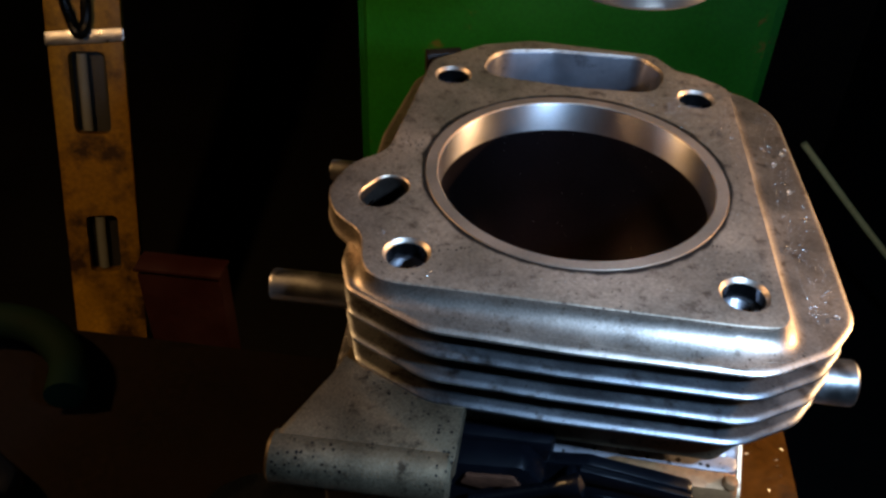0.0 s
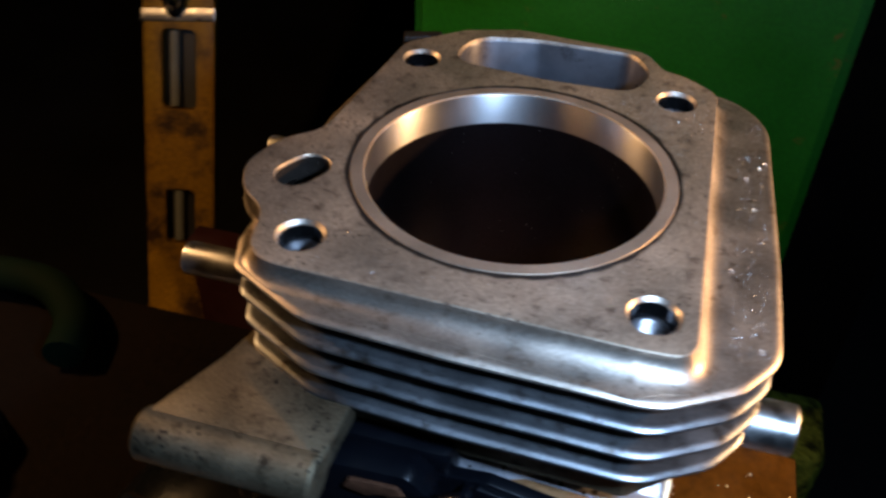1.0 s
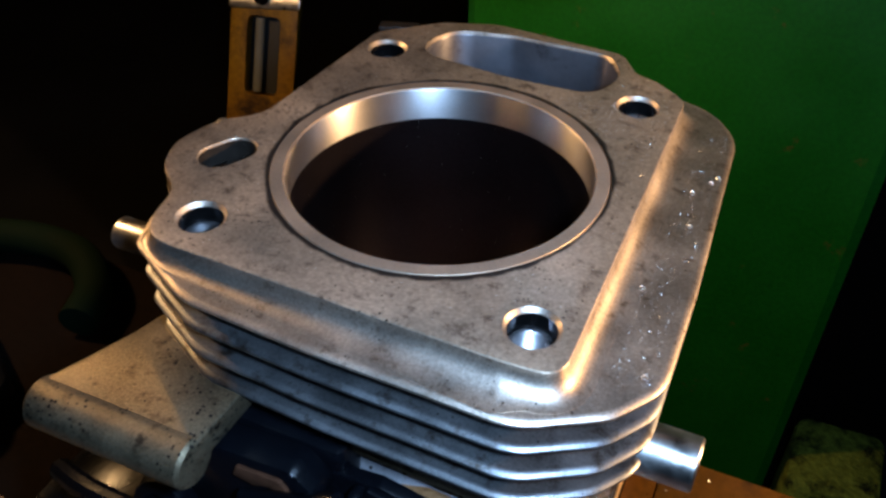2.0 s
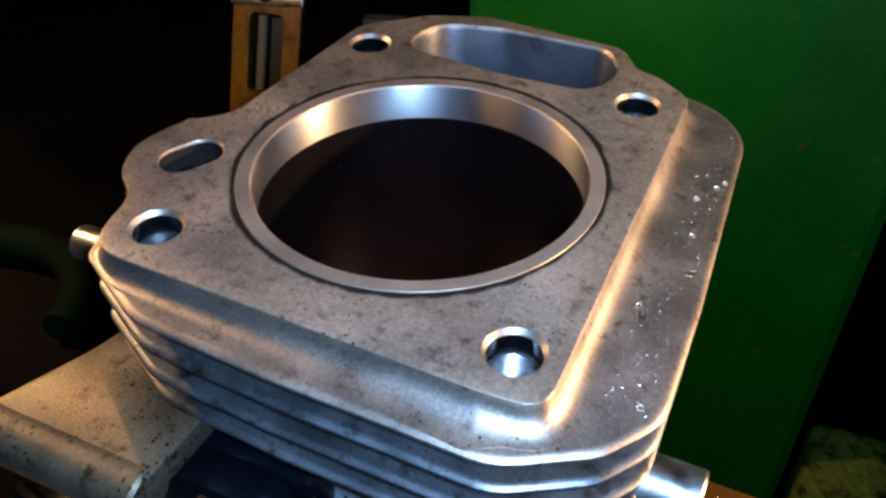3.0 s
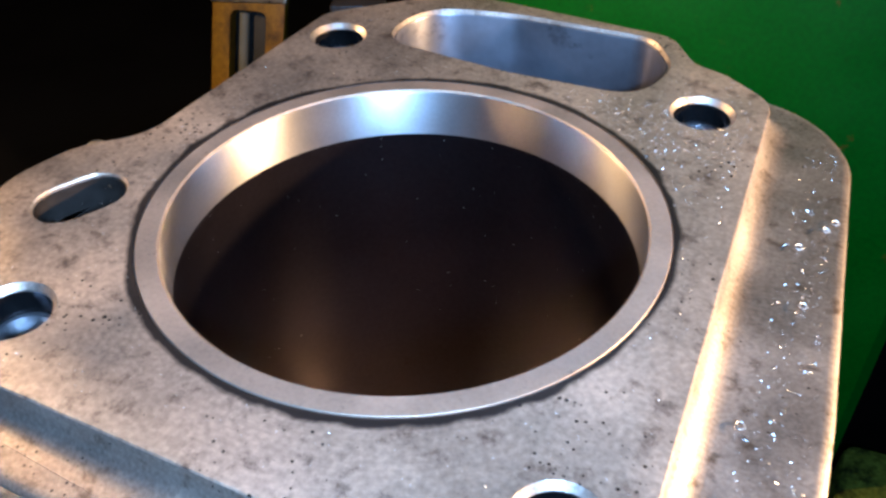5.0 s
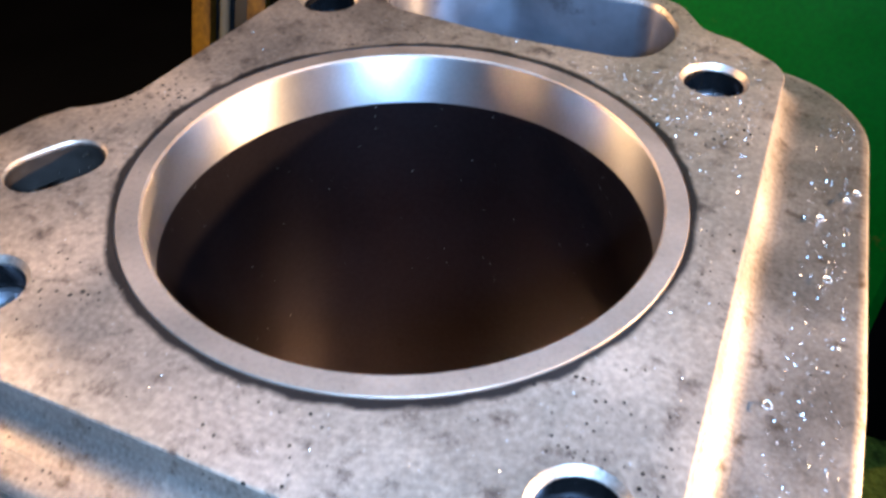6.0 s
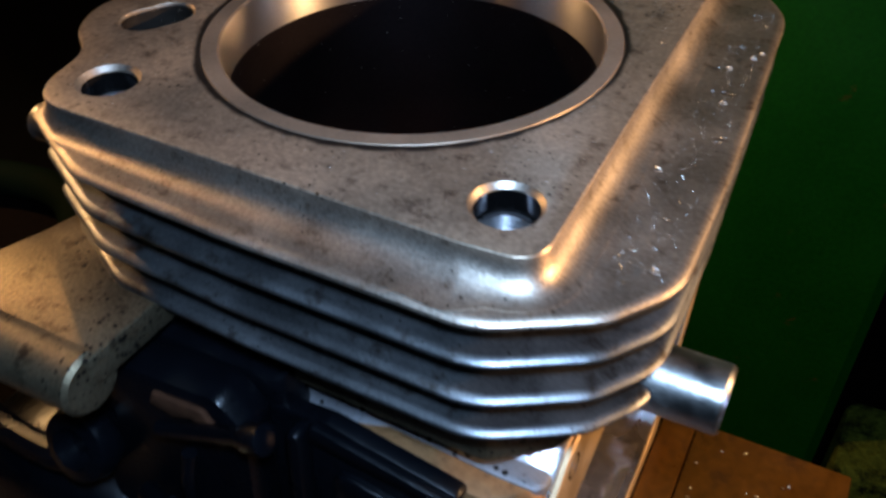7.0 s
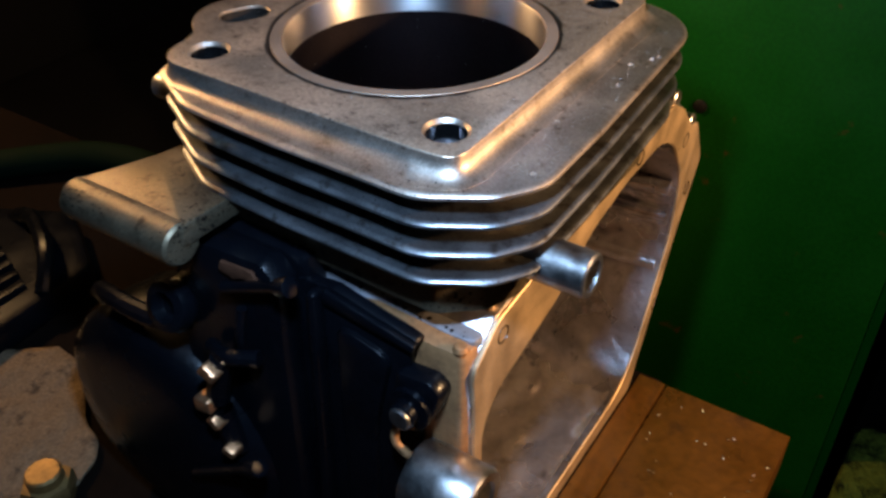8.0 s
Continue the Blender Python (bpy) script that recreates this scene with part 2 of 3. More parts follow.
def circle(x, y, r, count=24):
    return [(x + r * math.cos(2 * math.pi * i / count), y + r * math.sin(2 * math.pi * i / count)) for i in range(count)]


def stadium(x, y, length, r, turn, count=10):
    out = []
    for side in (0, 1):
        for i in range(count + 1):
            a = radians(-90 + 180 * i / count + 180 * side)
            px, py = (length / 2) * (1 - 2 * side) + r * math.cos(a), r * math.sin(a)
            c, s = math.cos(radians(turn)), math.sin(radians(turn))
            out.append((x + c * px - s * py, y + s * px + c * py))
    return out


def grown(loop, d):
    """The outline moved outward by d."""
    area = sum(loop[i - 1][0] * q[1] - q[0] * loop[i - 1][1] for i, q in enumerate(loop))
    turn, out = (1 if area > 0 else -1), []
    for i, q in enumerate(loop):
        a, b, c = Vector(loop[i - 1]), Vector(q), Vector(loop[(i + 1) % len(loop)])
        e, f = (b - a).normalized(), (c - b).normalized()
        n1, n2 = Vector((e.y, -e.x)) * turn, Vector((f.y, -f.x)) * turn
        n = (n1 + n2)
        n = n.normalized() if n.length > 1e-6 else n1
        out.append(tuple(b + n * d / max(0.5, n.dot(n1))))
    return out


FLAT = Matrix.Identity(4)
FACING_X = Matrix(((0, 0, 1, 0), (1, 0, 0, 0), (0, 1, 0, 0), (0, 0, 0, 1)))  # outline in y, z; depth along x
FACING_Y = Matrix(((1, 0, 0, 0), (0, 0, 1, 0), (0, 1, 0, 0), (0, 0, 0, 1)))  # outline in x, z; depth along y


def stack(rings, m=FLAT, holes=(), bm=None):
    """Skins closed outlines, given as (loop, height), and caps both ends; holes are lists of such rings."""
    bm = bm or bmesh.new()
    ends = ([], [])
    for levels in (rings, *holes):
        made = []
        for loop, z in levels:
            made.append([bm.verts.new(m @ Vector((x, y, z))) for x, y in loop])
        for a, b in zip(made, made[1:]):
            for i in range(len(a)):
                bm.faces.new((a[i - 1], a[i], b[i], b[i - 1]))
        for end, ring in zip(ends, (made[0], made[-1])):
            for i in range(len(ring)):
                end.append(bm.edges.get((ring[i - 1], ring[i])) or bm.edges.new((ring[i - 1], ring[i])))
    for end in ends:
        bmesh.ops.triangle_fill(bm, use_beauty=True, use_dissolve=False, edges=end)
    return bm


def slab(loop, z0, z1, bevel=0.001, holes=(), m=FLAT, chamfer=0.0005, bm=None):
    """A plate with rounded edges and chamfered holes."""
    b = bevel
    rings = [(grown(loop, -b), z0), (grown(loop, -0.3 * b), z0 + 0.3 * b), (loop, z0 + b), (loop, z1 - b), (grown(loop, -0.3 * b), z1 - 0.3 * b), (grown(loop, -b), z1)]
    c = chamfer
    cut = [[(h, z0), (h, z1 - c), (grown(h, c), z1)] for h in holes]
    return stack(rings, m, cut, bm)


def turned(profile, m=FLAT, count=32, bm=None):
    """A solid of revolution about z from (radius, height) pairs, closed where the radius is nought."""
    bm = bm or bmesh.new()
    rings = []
    for r, z in profile:
        if r < 1e-7:
            rings.append([bm.verts.new(m @ Vector((0, 0, z)))])
        else:
            rings.append([bm.verts.new(m @ Vector((r * math.cos(2 * math.pi * i / count), r * math.sin(2 * math.pi * i / count), z))) for i in range(count)])
    for a, b in zip(rings, rings[1:]):
        for i in range(count):
            if len(a) == 1 and len(b) == 1:
                continue
            if len(a) == 1:
                bm.faces.new((a[0], b[i], b[i - 1]))
            elif len(b) == 1:
                bm.faces.new((a[i - 1], a[i], b[0]))
            else:
                bm.faces.new((a[i - 1], a[i], b[i], b[i - 1]))
    return bm


def box(x0, x1, y0, y1, z0, z1, bevel=0.001, bm=None):
    return slab([(x0, y0), (x1, y0), (x1, y1), (x0, y1)], z0, z1, bevel, bm=bm)


def cable(points, radius, count=10, bm=None):
    """A round bar swept smoothly along points."""
    bm = bm or bmesh.new()
    pts = [Vector(p) for p in points]
    path = []
    for i in range(len(pts) - 1):
        p0, p1, p2, p3 = pts[max(0, i - 1)], pts[i], pts[i + 1], pts[min(len(pts) - 1, i + 2)]
        for k in range(6):
            u = k / 6
            path.append(0.5 * (2 * p1 + (p2 - p0) * u + (2 * p0 - 5 * p1 + 4 * p2 - p3) * u * u + (3 * p1 - p0 - 3 * p2 + p3) * u ** 3))
    path.append(pts[-1])
    last = None
    for i, p in enumerate(path):
        way = (path[min(i + 1, len(path) - 1)] - path[max(0, i - 1)]).to_track_quat("Z", "Y").to_matrix()
        ring = [bm.verts.new(p + way @ Vector((radius * math.cos(2 * math.pi * k / count), radius * math.sin(2 * math.pi * k / count), 0))) for k in range(count)]
        if last:
            for k in range(count):
                bm.faces.new((last[k - 1], last[k], ring[k], ring[k - 1]))
        else:
            bm.faces.new(ring)
        last = ring
    bm.faces.new(last)
    return bm


def carved(bm, cutters):
    """The solid with others cut out of it."""
    made = []
    for solid in (bm, *cutters):
        bmesh.ops.recalc_face_normals(solid, faces=solid.faces)
        data = bpy.data.meshes.new("solid")
        solid.to_mesh(data)
        solid.free()
        made.append(new("solid", data))
    for c in made[1:]:
        mod = made[0].modifiers.new("cut", "BOOLEAN")
        mod.operation, mod.object, mod.solver = "DIFFERENCE", c, "EXACT"
    deps = bpy.context.evaluated_depsgraph_get()
    deps.update()
    out = bmesh.new()
    out.from_mesh(made[0].evaluated_get(deps).to_mesh())
    for ob in made:
        data = ob.data
        bpy.data.objects.remove(ob)
        bpy.data.meshes.remove(data)
    return out


# ---- the room ----


def room():
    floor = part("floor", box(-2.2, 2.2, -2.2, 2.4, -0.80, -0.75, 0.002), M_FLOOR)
    tagged(floor, "concrete workshop floor with the gloom in its colour", "floor", kind="structure")
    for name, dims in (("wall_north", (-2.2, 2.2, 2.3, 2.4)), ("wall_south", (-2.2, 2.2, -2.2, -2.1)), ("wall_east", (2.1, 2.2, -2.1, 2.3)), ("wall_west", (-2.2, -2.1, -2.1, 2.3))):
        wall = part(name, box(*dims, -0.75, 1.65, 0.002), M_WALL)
        tagged(wall, "workshop wall with the gloom in its colour", "wall", kind="structure")
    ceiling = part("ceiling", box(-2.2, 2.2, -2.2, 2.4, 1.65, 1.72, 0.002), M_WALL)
    tagged(ceiling, "workshop ceiling with the gloom in its colour", "ceiling", kind="structure")


room()


def bench():
    top = thing("workbench", (-0.2, -0.1, -0.75), "dirty brown wooden workbench, darkened for gloom, under the engine block", "workbench")
    for i, (y0, y1) in enumerate(((-0.42, -0.245), (-0.243, -0.066), (-0.064, 0.112))):
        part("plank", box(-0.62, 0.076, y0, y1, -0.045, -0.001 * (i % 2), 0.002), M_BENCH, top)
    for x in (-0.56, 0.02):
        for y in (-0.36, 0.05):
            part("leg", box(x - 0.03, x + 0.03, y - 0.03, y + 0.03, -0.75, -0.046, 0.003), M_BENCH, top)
    board = thing("board", (0.11, 0.0, -0.03), "oily orange-brown wooden board beside the engine block", "board")
    part("plank", box(0.079, 0.145, -0.30, 0.111, -0.030, -0.001, 0.0015), M_WOOD, board)
    part("batten", box(0.064, 0.0786, -0.29, 0.109, -0.030, 0.0012, 0.001), M_WOOD, board)
    part("leg", box(0.085, 0.135, 0.03, 0.08, -0.75, -0.0305, 0.003), M_WOOD, board)
    part("leg", box(0.085, 0.135, -0.26, -0.21, -0.75, -0.0305, 0.003), M_WOOD, board)


bench()

# ---- the engine block ----
FIN_POINTS = [(-0.0650, -0.050), (-0.0610, -0.0615), (-0.037, -0.0742), (0.000, -0.0765), (0.052, -0.0775), (0.0705, -0.0665), (0.0792, -0.054), (0.0790, -0.018), (0.0758, 0.058), (0.066, 0.0715), (0.046, 0.078), (0.031, 0.0875), (-0.017, 0.0905), (-0.040, 0.082), (-0.060, 0.064), (-0.0655, 0.020)]
FIN_RADII = [0.012, 0.006, 0.02, 0.03, 0.02, 0.014, 0.016, 0.03, 0.03, 0.03, 0.02, 0.015, 0.02, 0.015, 0.012, 0.02]


def fin_outline(d):
    return rounded([(x, y, r) for (x, y), r in zip(grown(FIN_POINTS, d), FIN_RADII)], 0.01, 6)


DECK_EDGE = rounded([(-0.0560, -0.0645, 0.013), (0.045, -0.0672, 0.02), (0.0585, -0.0665, 0.011), (0.0575, 0.062, 0.010), (0.0465, 0.0705, 0.004), (0.0385, 0.0735, 0.006), (0.031, 0.0850, 0.008), (-0.017, 0.0890, 0.02), (-0.036, 0.0820, 0.01), (-0.0545, 0.0650, 0.01), (-0.0600, -0.001, 0.02), (-0.0700, -0.0090, 0.02), (-0.0750, -0.0250, 0.02), (-0.0695, -0.0375, 0.02), (-0.0600, -0.0440, 0.02)], 0.008, 8)
BODY = rounded([(-0.0475, -0.010), (-0.0475, -0.036), (-0.056, -0.048), (-0.050, -0.058), (-0.030, -0.064), (0.050, -0.066), (0.062, -0.056), (0.067, -0.045), (0.067, 0.050), (0.058, 0.062), (0.040, 0.072), (0.030, 0.0845), (-0.017, 0.0870), (-0.036, 0.0800), (-0.056, 0.0640), (-0.059, 0.006)], 0.006)
BOLT_HOLES = [(-0.0450, 0.0545), (0.0445, 0.0520), (-0.0455, -0.0520), (0.0475, -0.0545)]
PORT = rounded([(-0.035, 0.0575, 0.016), (0.000, 0.0535, 0.02), (0.030, 0.0540, 0.012), (0.0342, 0.070, 0.012), (0.0265, 0.0820, 0.009), (-0.008, 0.0820, 0.02), (-0.031, 0.0775, 0.016)], 0.008, 7)
SLOT = stadium(-0.0570, -0.0235, 0.006, 0.0058, 62)

block = thing("engine_block", (0.0, 0.03, 0.0), "bare used aluminium engine block with cooling fins and an open bore", "engine block")


def head_deck():
    """The raised deck, whose front and right side run down in a cove to the top fin."""
    low = DECK - 0.0090
    holes = [[(circle(*BORE, 0.0482, 96), low), (circle(*BORE, 0.0482, 96), DECK - 0.0002), (circle(*BORE, 0.0484, 96), DECK)]]
    for x, y in BOLT_HOLES:
        holes.append([(circle(x, y, 0.0060, 32), low), (circle(x, y, 0.0060, 32), DECK - 0.0011), (circle(x, y, 0.0069, 32), DECK)])
    holes.append([(PORT, low), (PORT, DECK - 0.0008), (grown(PORT, 0.0006), DECK)])
    holes.append([(SLOT, low), (SLOT, DECK - 0.0004), (grown(SLOT, 0.0003), DECK)])

    lip = fin_outline(-0.0007)

    def reach(p, n):
        """How far it is from the deck's edge out to the lip of the top fin."""
        best = 0.0086
        for a, b in zip(lip, lip[1:] + lip[:1]):
            ex, ey = b[0] - a[0], b[1] - a[1]
            cross = n.x * ey - n.y * ex
            if abs(cross) < 1e-12:
                continue
            t = ((a[0] - p[0]) * ey - (a[1] - p[1]) * ex) / cross
            u = ((a[0] - p[0]) * n.y - (a[1] - p[1]) * n.x) / cross
            if 0 < t < 0.02 and -0.001 <= u <= 1.001:
                best = t
        return best

    edge = []
    for (x, y), (gx, gy) in zip(DECK_EDGE, grown(DECK_EDGE, 0.001)):
        n = Vector((gx - x, gy - y)).normalized()
        front = min(1.0, max(0.0, (-0.050 - y) / 0.008)) * min(1.0, max(0.0, (0.060 - x) / 0.012))
        side = min(1.0, max(0.0, (x - 0.040) / 0.012)) * min(1.0, max(0.0, (0.074 - y) / 0.012))
        full = reach((x, y), n)
        wide = max(0.0004, front * full, side * min(full, 0.0060))
        edge.append(((x, y), n, wide))

    def widened(f):
        return [(x + n.x * w * f, y + n.y * w * f) for (x, y), n, w in edge]

    rings = [(DECK_EDGE, low)]
    cove = [(1 - math.cos(radians(a)), 0.0009 + 0.0057 * math.sin(radians(a))) for a in (90, 82, 74, 66, 58, 50, 42, 34, 26, 18, 9, 0)]
    for f, drop in [(0.0, 0.0089), (0.95, 0.0084), (1.0, 0.0074)] + cove:
        rings.append((widened(f), DECK - drop))
    for d, drop in ((0.0, 0.0004), (-0.0002, 0.00012), (-0.0006, 0.0)):
        rings.append((grown(DECK_EDGE, d) if d else DECK_EDGE, DECK - drop))
    deck = part("deck", stack(rings, FLAT, holes), M_DECK, block, "flat machined deck with burnt gasket marks and cast flanks", 32)
    deck.data.materials.append(M_FLANK)
    for p in deck.data.polygons:
        if p.center.z < DECK - 0.0003:
            p.material_index = 1


head_deck()


def fin(z, d, mat, edge=0.0011):
    """A fin: thin and rounded at its edge, thicker at the root."""
    rings = []
    for inset, h in ((-0.0020, -0.0014), (-0.0007, -edge), (0, -0.35 * edge), (0, 0.35 * edge), (-0.0007, edge), (-0.0020, 0.0013)):
        rings.append((fin_outline(d + inset), z + h))
    cuts = [[(circle(*BORE, 0.0492, 64), z - 0.0014), (circle(*BORE, 0.0492, 64), z + 0.0013)]]
    for loop in [PORT, SLOT] + [circle(x, y, 0.0066) for x, y in BOLT_HOLES]:
        cuts.append([(loop, z - 0.0014), (loop, z + 0.0013)])
    return part("fin", stack(rings, FLAT, cuts), mat, block, "", 40)


# the top fin takes the lit metal, those below the shaded copy
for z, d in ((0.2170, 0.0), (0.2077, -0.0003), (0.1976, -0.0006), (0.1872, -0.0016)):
    fin(z, d, M_FLANK if z > 0.215 else M_FIN_SHADE)

part("liner_rim", turned([(0.0480, DECK - 0.0060), (0.0480, DECK - 0.0001), (0.0479, DECK + 0.00005), (0.0443, DECK + 0.00005), (0.0440, DECK - 0.0003), (0.0440, DECK - 0.0060), (0.0480, DECK - 0.0060)], pose(*BORE, 0), 128), M_RING, block, "grey ground rim of the cylinder liner", 20)
part("liner_band", turned([(0.0440, DECK - 0.0004), (BORE_R, DECK - 0.0009), (BORE_R, DECK - 0.0112), (0.0480, DECK - 0.0115), (0.0480, DECK - 0.0062), (0.0441, DECK - 0.0061)], pose(*BORE, 0), 128), M_STEEL, block, "bright honed steel band at the top of the bore", 50)
part("liner", turned([(0.0490, 0.118), (0.0490, DECK - 0.0117), (BORE_R + 0.0002, DECK - 0.0113), (BORE_R + 0.0002, 0.119), (0.0452, 0.118), (0.0490, 0.118)], pose(*BORE, 0), 128), M_LINER, block, "dark smooth cylinder wall", 50)
cuts = [[(loop, 0.168), (loop, DECK - 0.0092)] for loop in [circle(*BORE, 0.0491, 64), PORT] + [circle(x, y, 0.0066) for x, y in BOLT_HOLES]]
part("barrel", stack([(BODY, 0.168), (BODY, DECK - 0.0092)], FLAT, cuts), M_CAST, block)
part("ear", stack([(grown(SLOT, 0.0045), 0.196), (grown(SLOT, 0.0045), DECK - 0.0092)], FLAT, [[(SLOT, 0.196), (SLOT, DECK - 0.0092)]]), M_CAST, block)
part("corner_lug", slab(rounded([(-0.0575, 0.0712), (-0.0440, 0.0770), (-0.0450, 0.0810), (-0.0590, 0.0765)], 0.001), 0.204, 0.2235, 0.0006), M_OILY, block)
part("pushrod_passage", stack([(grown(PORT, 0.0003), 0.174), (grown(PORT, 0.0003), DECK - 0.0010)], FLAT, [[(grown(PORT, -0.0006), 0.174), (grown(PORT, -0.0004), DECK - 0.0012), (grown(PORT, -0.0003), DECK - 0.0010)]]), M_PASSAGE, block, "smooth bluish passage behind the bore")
# oily sleeve and floor, made black to paint in the slot's deep shade
part("drain_slot", stack([(grown(SLOT, 0.0003), 0.196), (grown(SLOT, 0.0003), DECK - 0.0008)], FLAT, [[(grown(SLOT, -0.0005), 0.196), (grown(SLOT, -0.0003), DECK - 0.0008)]]), M_OILY, block, "oily drain slot, blackened for shade")
part("slot_floor", slab(grown(SLOT, -0.0006), 0.1962, 0.1985, 0.0004), M_OILY, block, "oily bottom of the drain slot, blackened for shade")


def threaded_hole(x, y, depth=0.016):
    """The thread cut into a bolt hole, with its blind end."""
    z = DECK - 0.0058
    # the upper wall's shade is painted by this dark sleeve; the lit thread lies below
    part("counterbore", turned([(0.0064, DECK - 0.0012), (0.0060, DECK - 0.0014), (0.0059, z), (0.0055, z - 0.0002)], pose(x, y, 0), 32), M_BORE_SHADE, block, "smooth upper wall of a bolt hole, painted in shade", 40)
    profile = [(0.0057, z - 0.0001)]
    while z > DECK - depth:
        profile += [(0.0050, z - 0.0003), (0.0058, z - 0.00092)]
        z -= 0.00125
    profile += [(0.0044, z - 0.001), (0, z - 0.003)]
    part("bolt_hole", turned(profile, pose(x, y, 0), 28), M_THREAD, block, "bright threaded bolt hole", 15)


for x, y in BOLT_HOLES:
    threaded_hole(x, y)

CASE = rounded([(-0.0645, 0.0), (-0.0650, 0.06), (-0.0650, 0.090), (-0.0650, 0.112), (-0.0650, 0.130), (-0.0665, 0.1480), (-0.0500, 0.1610), (-0.020, 0.1640), (0.02, 0.168), (0.060, 0.171), (0.095, 0.172), (0.110, 0.163), (0.126, 0.147), (0.134, 0.146), (0.150, 0.118), (0.131, 0.083), (0.096, 0.0)], 0.009)
CASE_IN = rounded([(-0.054, 0.012), (-0.058, 0.06), (-0.0585, 0.092), (-0.0590, 0.1160), (-0.050, 0.1275), (-0.006, 0.1380), (0.02, 0.152), (0.05, 0.157), (0.085, 0.157), (0.103, 0.147), (0.122, 0.120), (0.121, 0.085), (0.088, 0.012)], 0.04, 8)


def crankcase():
    shell = slab(CASE, -0.072, 0.0625, 0.002, m=FACING_X)
    hollow = stack([(grown(CASE_IN, -0.006), -0.060), (CASE_IN, -0.054), (CASE_IN, 0.08)], FACING_X)
    well = turned([(0, 0.10), (0.0489, 0.10), (0.0489, 0.20), (0, 0.20)], pose(*BORE, 0), 64)
    part("crankcase", carved(shell, [hollow, well]), M_CRANK, block, "oily open crankcase", 35)


crankcase()

# mounting lug with a rounded front edge
part("lug_plate", slab(rounded([(-0.0775, -0.093), (-0.0255, -0.093), (-0.024, -0.05), (-0.060, -0.045), (-0.066, -0.066)], 0.002), 0.179, 0.187, 0.001), M_CAST, block)
part("lug_edge", turned([(0, 0), (0.0066, 0), (0.0075, 0.001), (0.0075, 0.050), (0.0066, 0.051), (0, 0.051)], pose(-0.0775, -0.0925, 0.1800) @ pose(0, 0, 0, 0, 90, 0), 32), M_CAST, block)


def tube(x0, x1, y, z, r, name="tube"):
    n = abs(x1 - x0)
    m = pose(min(x0, x1), y, z, 0, 90, 0)
    if x1 < x0:
        m = pose(x0, y, z, 0, -90, 0)
    return part(name, turned([(0, 0.002), (r * 0.68, 0.002), (r * 0.68, n - 0.004), (r * 0.70, n), (r * 0.94, n), (r, n - 0.0006), (r, 0), (0, 0)][::-1], m, 36), M_TUBE, block)


tube(0.045, 0.0905, -0.0440, 0.1850, 0.0072)
tube(-0.045, -0.0905, -0.0390, 0.1955, 0.0052)
tube(-0.045, -0.0800, 0.0020, 0.2130, 0.0036)

part("shelf", slab(rounded([(-0.030, -0.0590), (0.008, -0.0590), (0.034, -0.0600), (0.0500, -0.0610), (0.0615, -0.0610), (0.0628, -0.020), (0.0560, -0.018), (0.0480, -0.034), (0.0300, -0.0480), (0.000, -0.0530), (-0.030, -0.0480)], 0.004), 0.1500, 0.1570, 0.0016), M_LEDGE, block, "pale pitted ledge under the fins")
part("waist", turned([(0.0491, 0.1540), (0.0600, 0.1562), (0.0572, 0.1600), (0.0545, 0.1670), (0.0522, 0.1760), (0.0518, 0.1870), (0.0491, 0.1870), (0.0491, 0.1540)], pose(*BORE, 0), 64), M_LEDGE, block, "pitted flare under the fins")
part("front_wall", slab(rounded([(-0.020, -0.0660), (0.034, -0.0672), (0.0500, -0.0676), (0.0615, -0.0672), (0.0624, -0.054), (-0.020, -0.054)], 0.004), 0.090, 0.1562, 0.0040), M_BRONZE, block, "oily front wall with warm light tinted bronze")
part("lip", cable([(0.0520, -0.0500, 0.1575), (0.0550, -0.0485, 0.1600), (0.0580, -0.0460, 0.1670), (0.0600, -0.0420, 0.1760)], 0.0012), M_FACE, block)
part("lip", cable([(0.0560, -0.0500, 0.1575), (0.0590, -0.0480, 0.1610), (0.0620, -0.0440, 0.1690)], 0.0010), M_FACE, block)
part("bead", turned([(0, -0.001), (0.0022, 0.0), (0.0027, 0.0012), (0.0020, 0.0026), (0, 0.0031)], pose(0.0585, -0.0645, 0.1552), 16), M_BRONZE, block)


def sump():
    """The wet, uneven bottom of the crankcase."""
    bm, nx, ny = bmesh.new(), 34, 40
    grid = [[bm.verts.new((-0.052 + 0.112 * i / nx, -0.050 + 0.136 * k / ny, 0.0135 + 0.0022 * noise.noise((i * 0.33, k * 0.22, 3.0)) + 0.0010 * noise.noise((i * 0.8, k * 0.6, 9.0)))) for k in range(ny + 1)] for i in range(nx + 1)]
    for i in range(nx):
        for k in range(ny):
            bm.faces.new((grid[i][k], grid[i + 1][k], grid[i + 1][k + 1], grid[i][k + 1]))
    part("sump_floor", bm, M_WET, block, "oil-wet uneven crankcase bottom", 80)


sump()
part("boss", turned([(0, 0.0), (0.0125, 0.0), (0.0132, 0.001), (0.0132, 0.024), (0.0122, 0.0255), (0.0088, 0.0255), (0.0080, 0.0245), (0.0080, 0.014), (0, 0.014)], pose(0.0490, -0.0770, 0.1040) @ pose(0, 0, 0, 0, 90, 0), 36), M_TUBE, block, "round bored boss")
for y, z, r in ((0.1195, 0.1130, 0.0045), (0.1215, 0.0960, 0.0055), (0.1165, 0.0700, 0.0045)):
    part("inner_ridge", cable([(-0.050, y, z), (-0.010, y + 0.001, z + 0.001), (0.030, y, z - 0.001), (0.060, y + 0.001, z)], r, 16), M_CRANK, block)
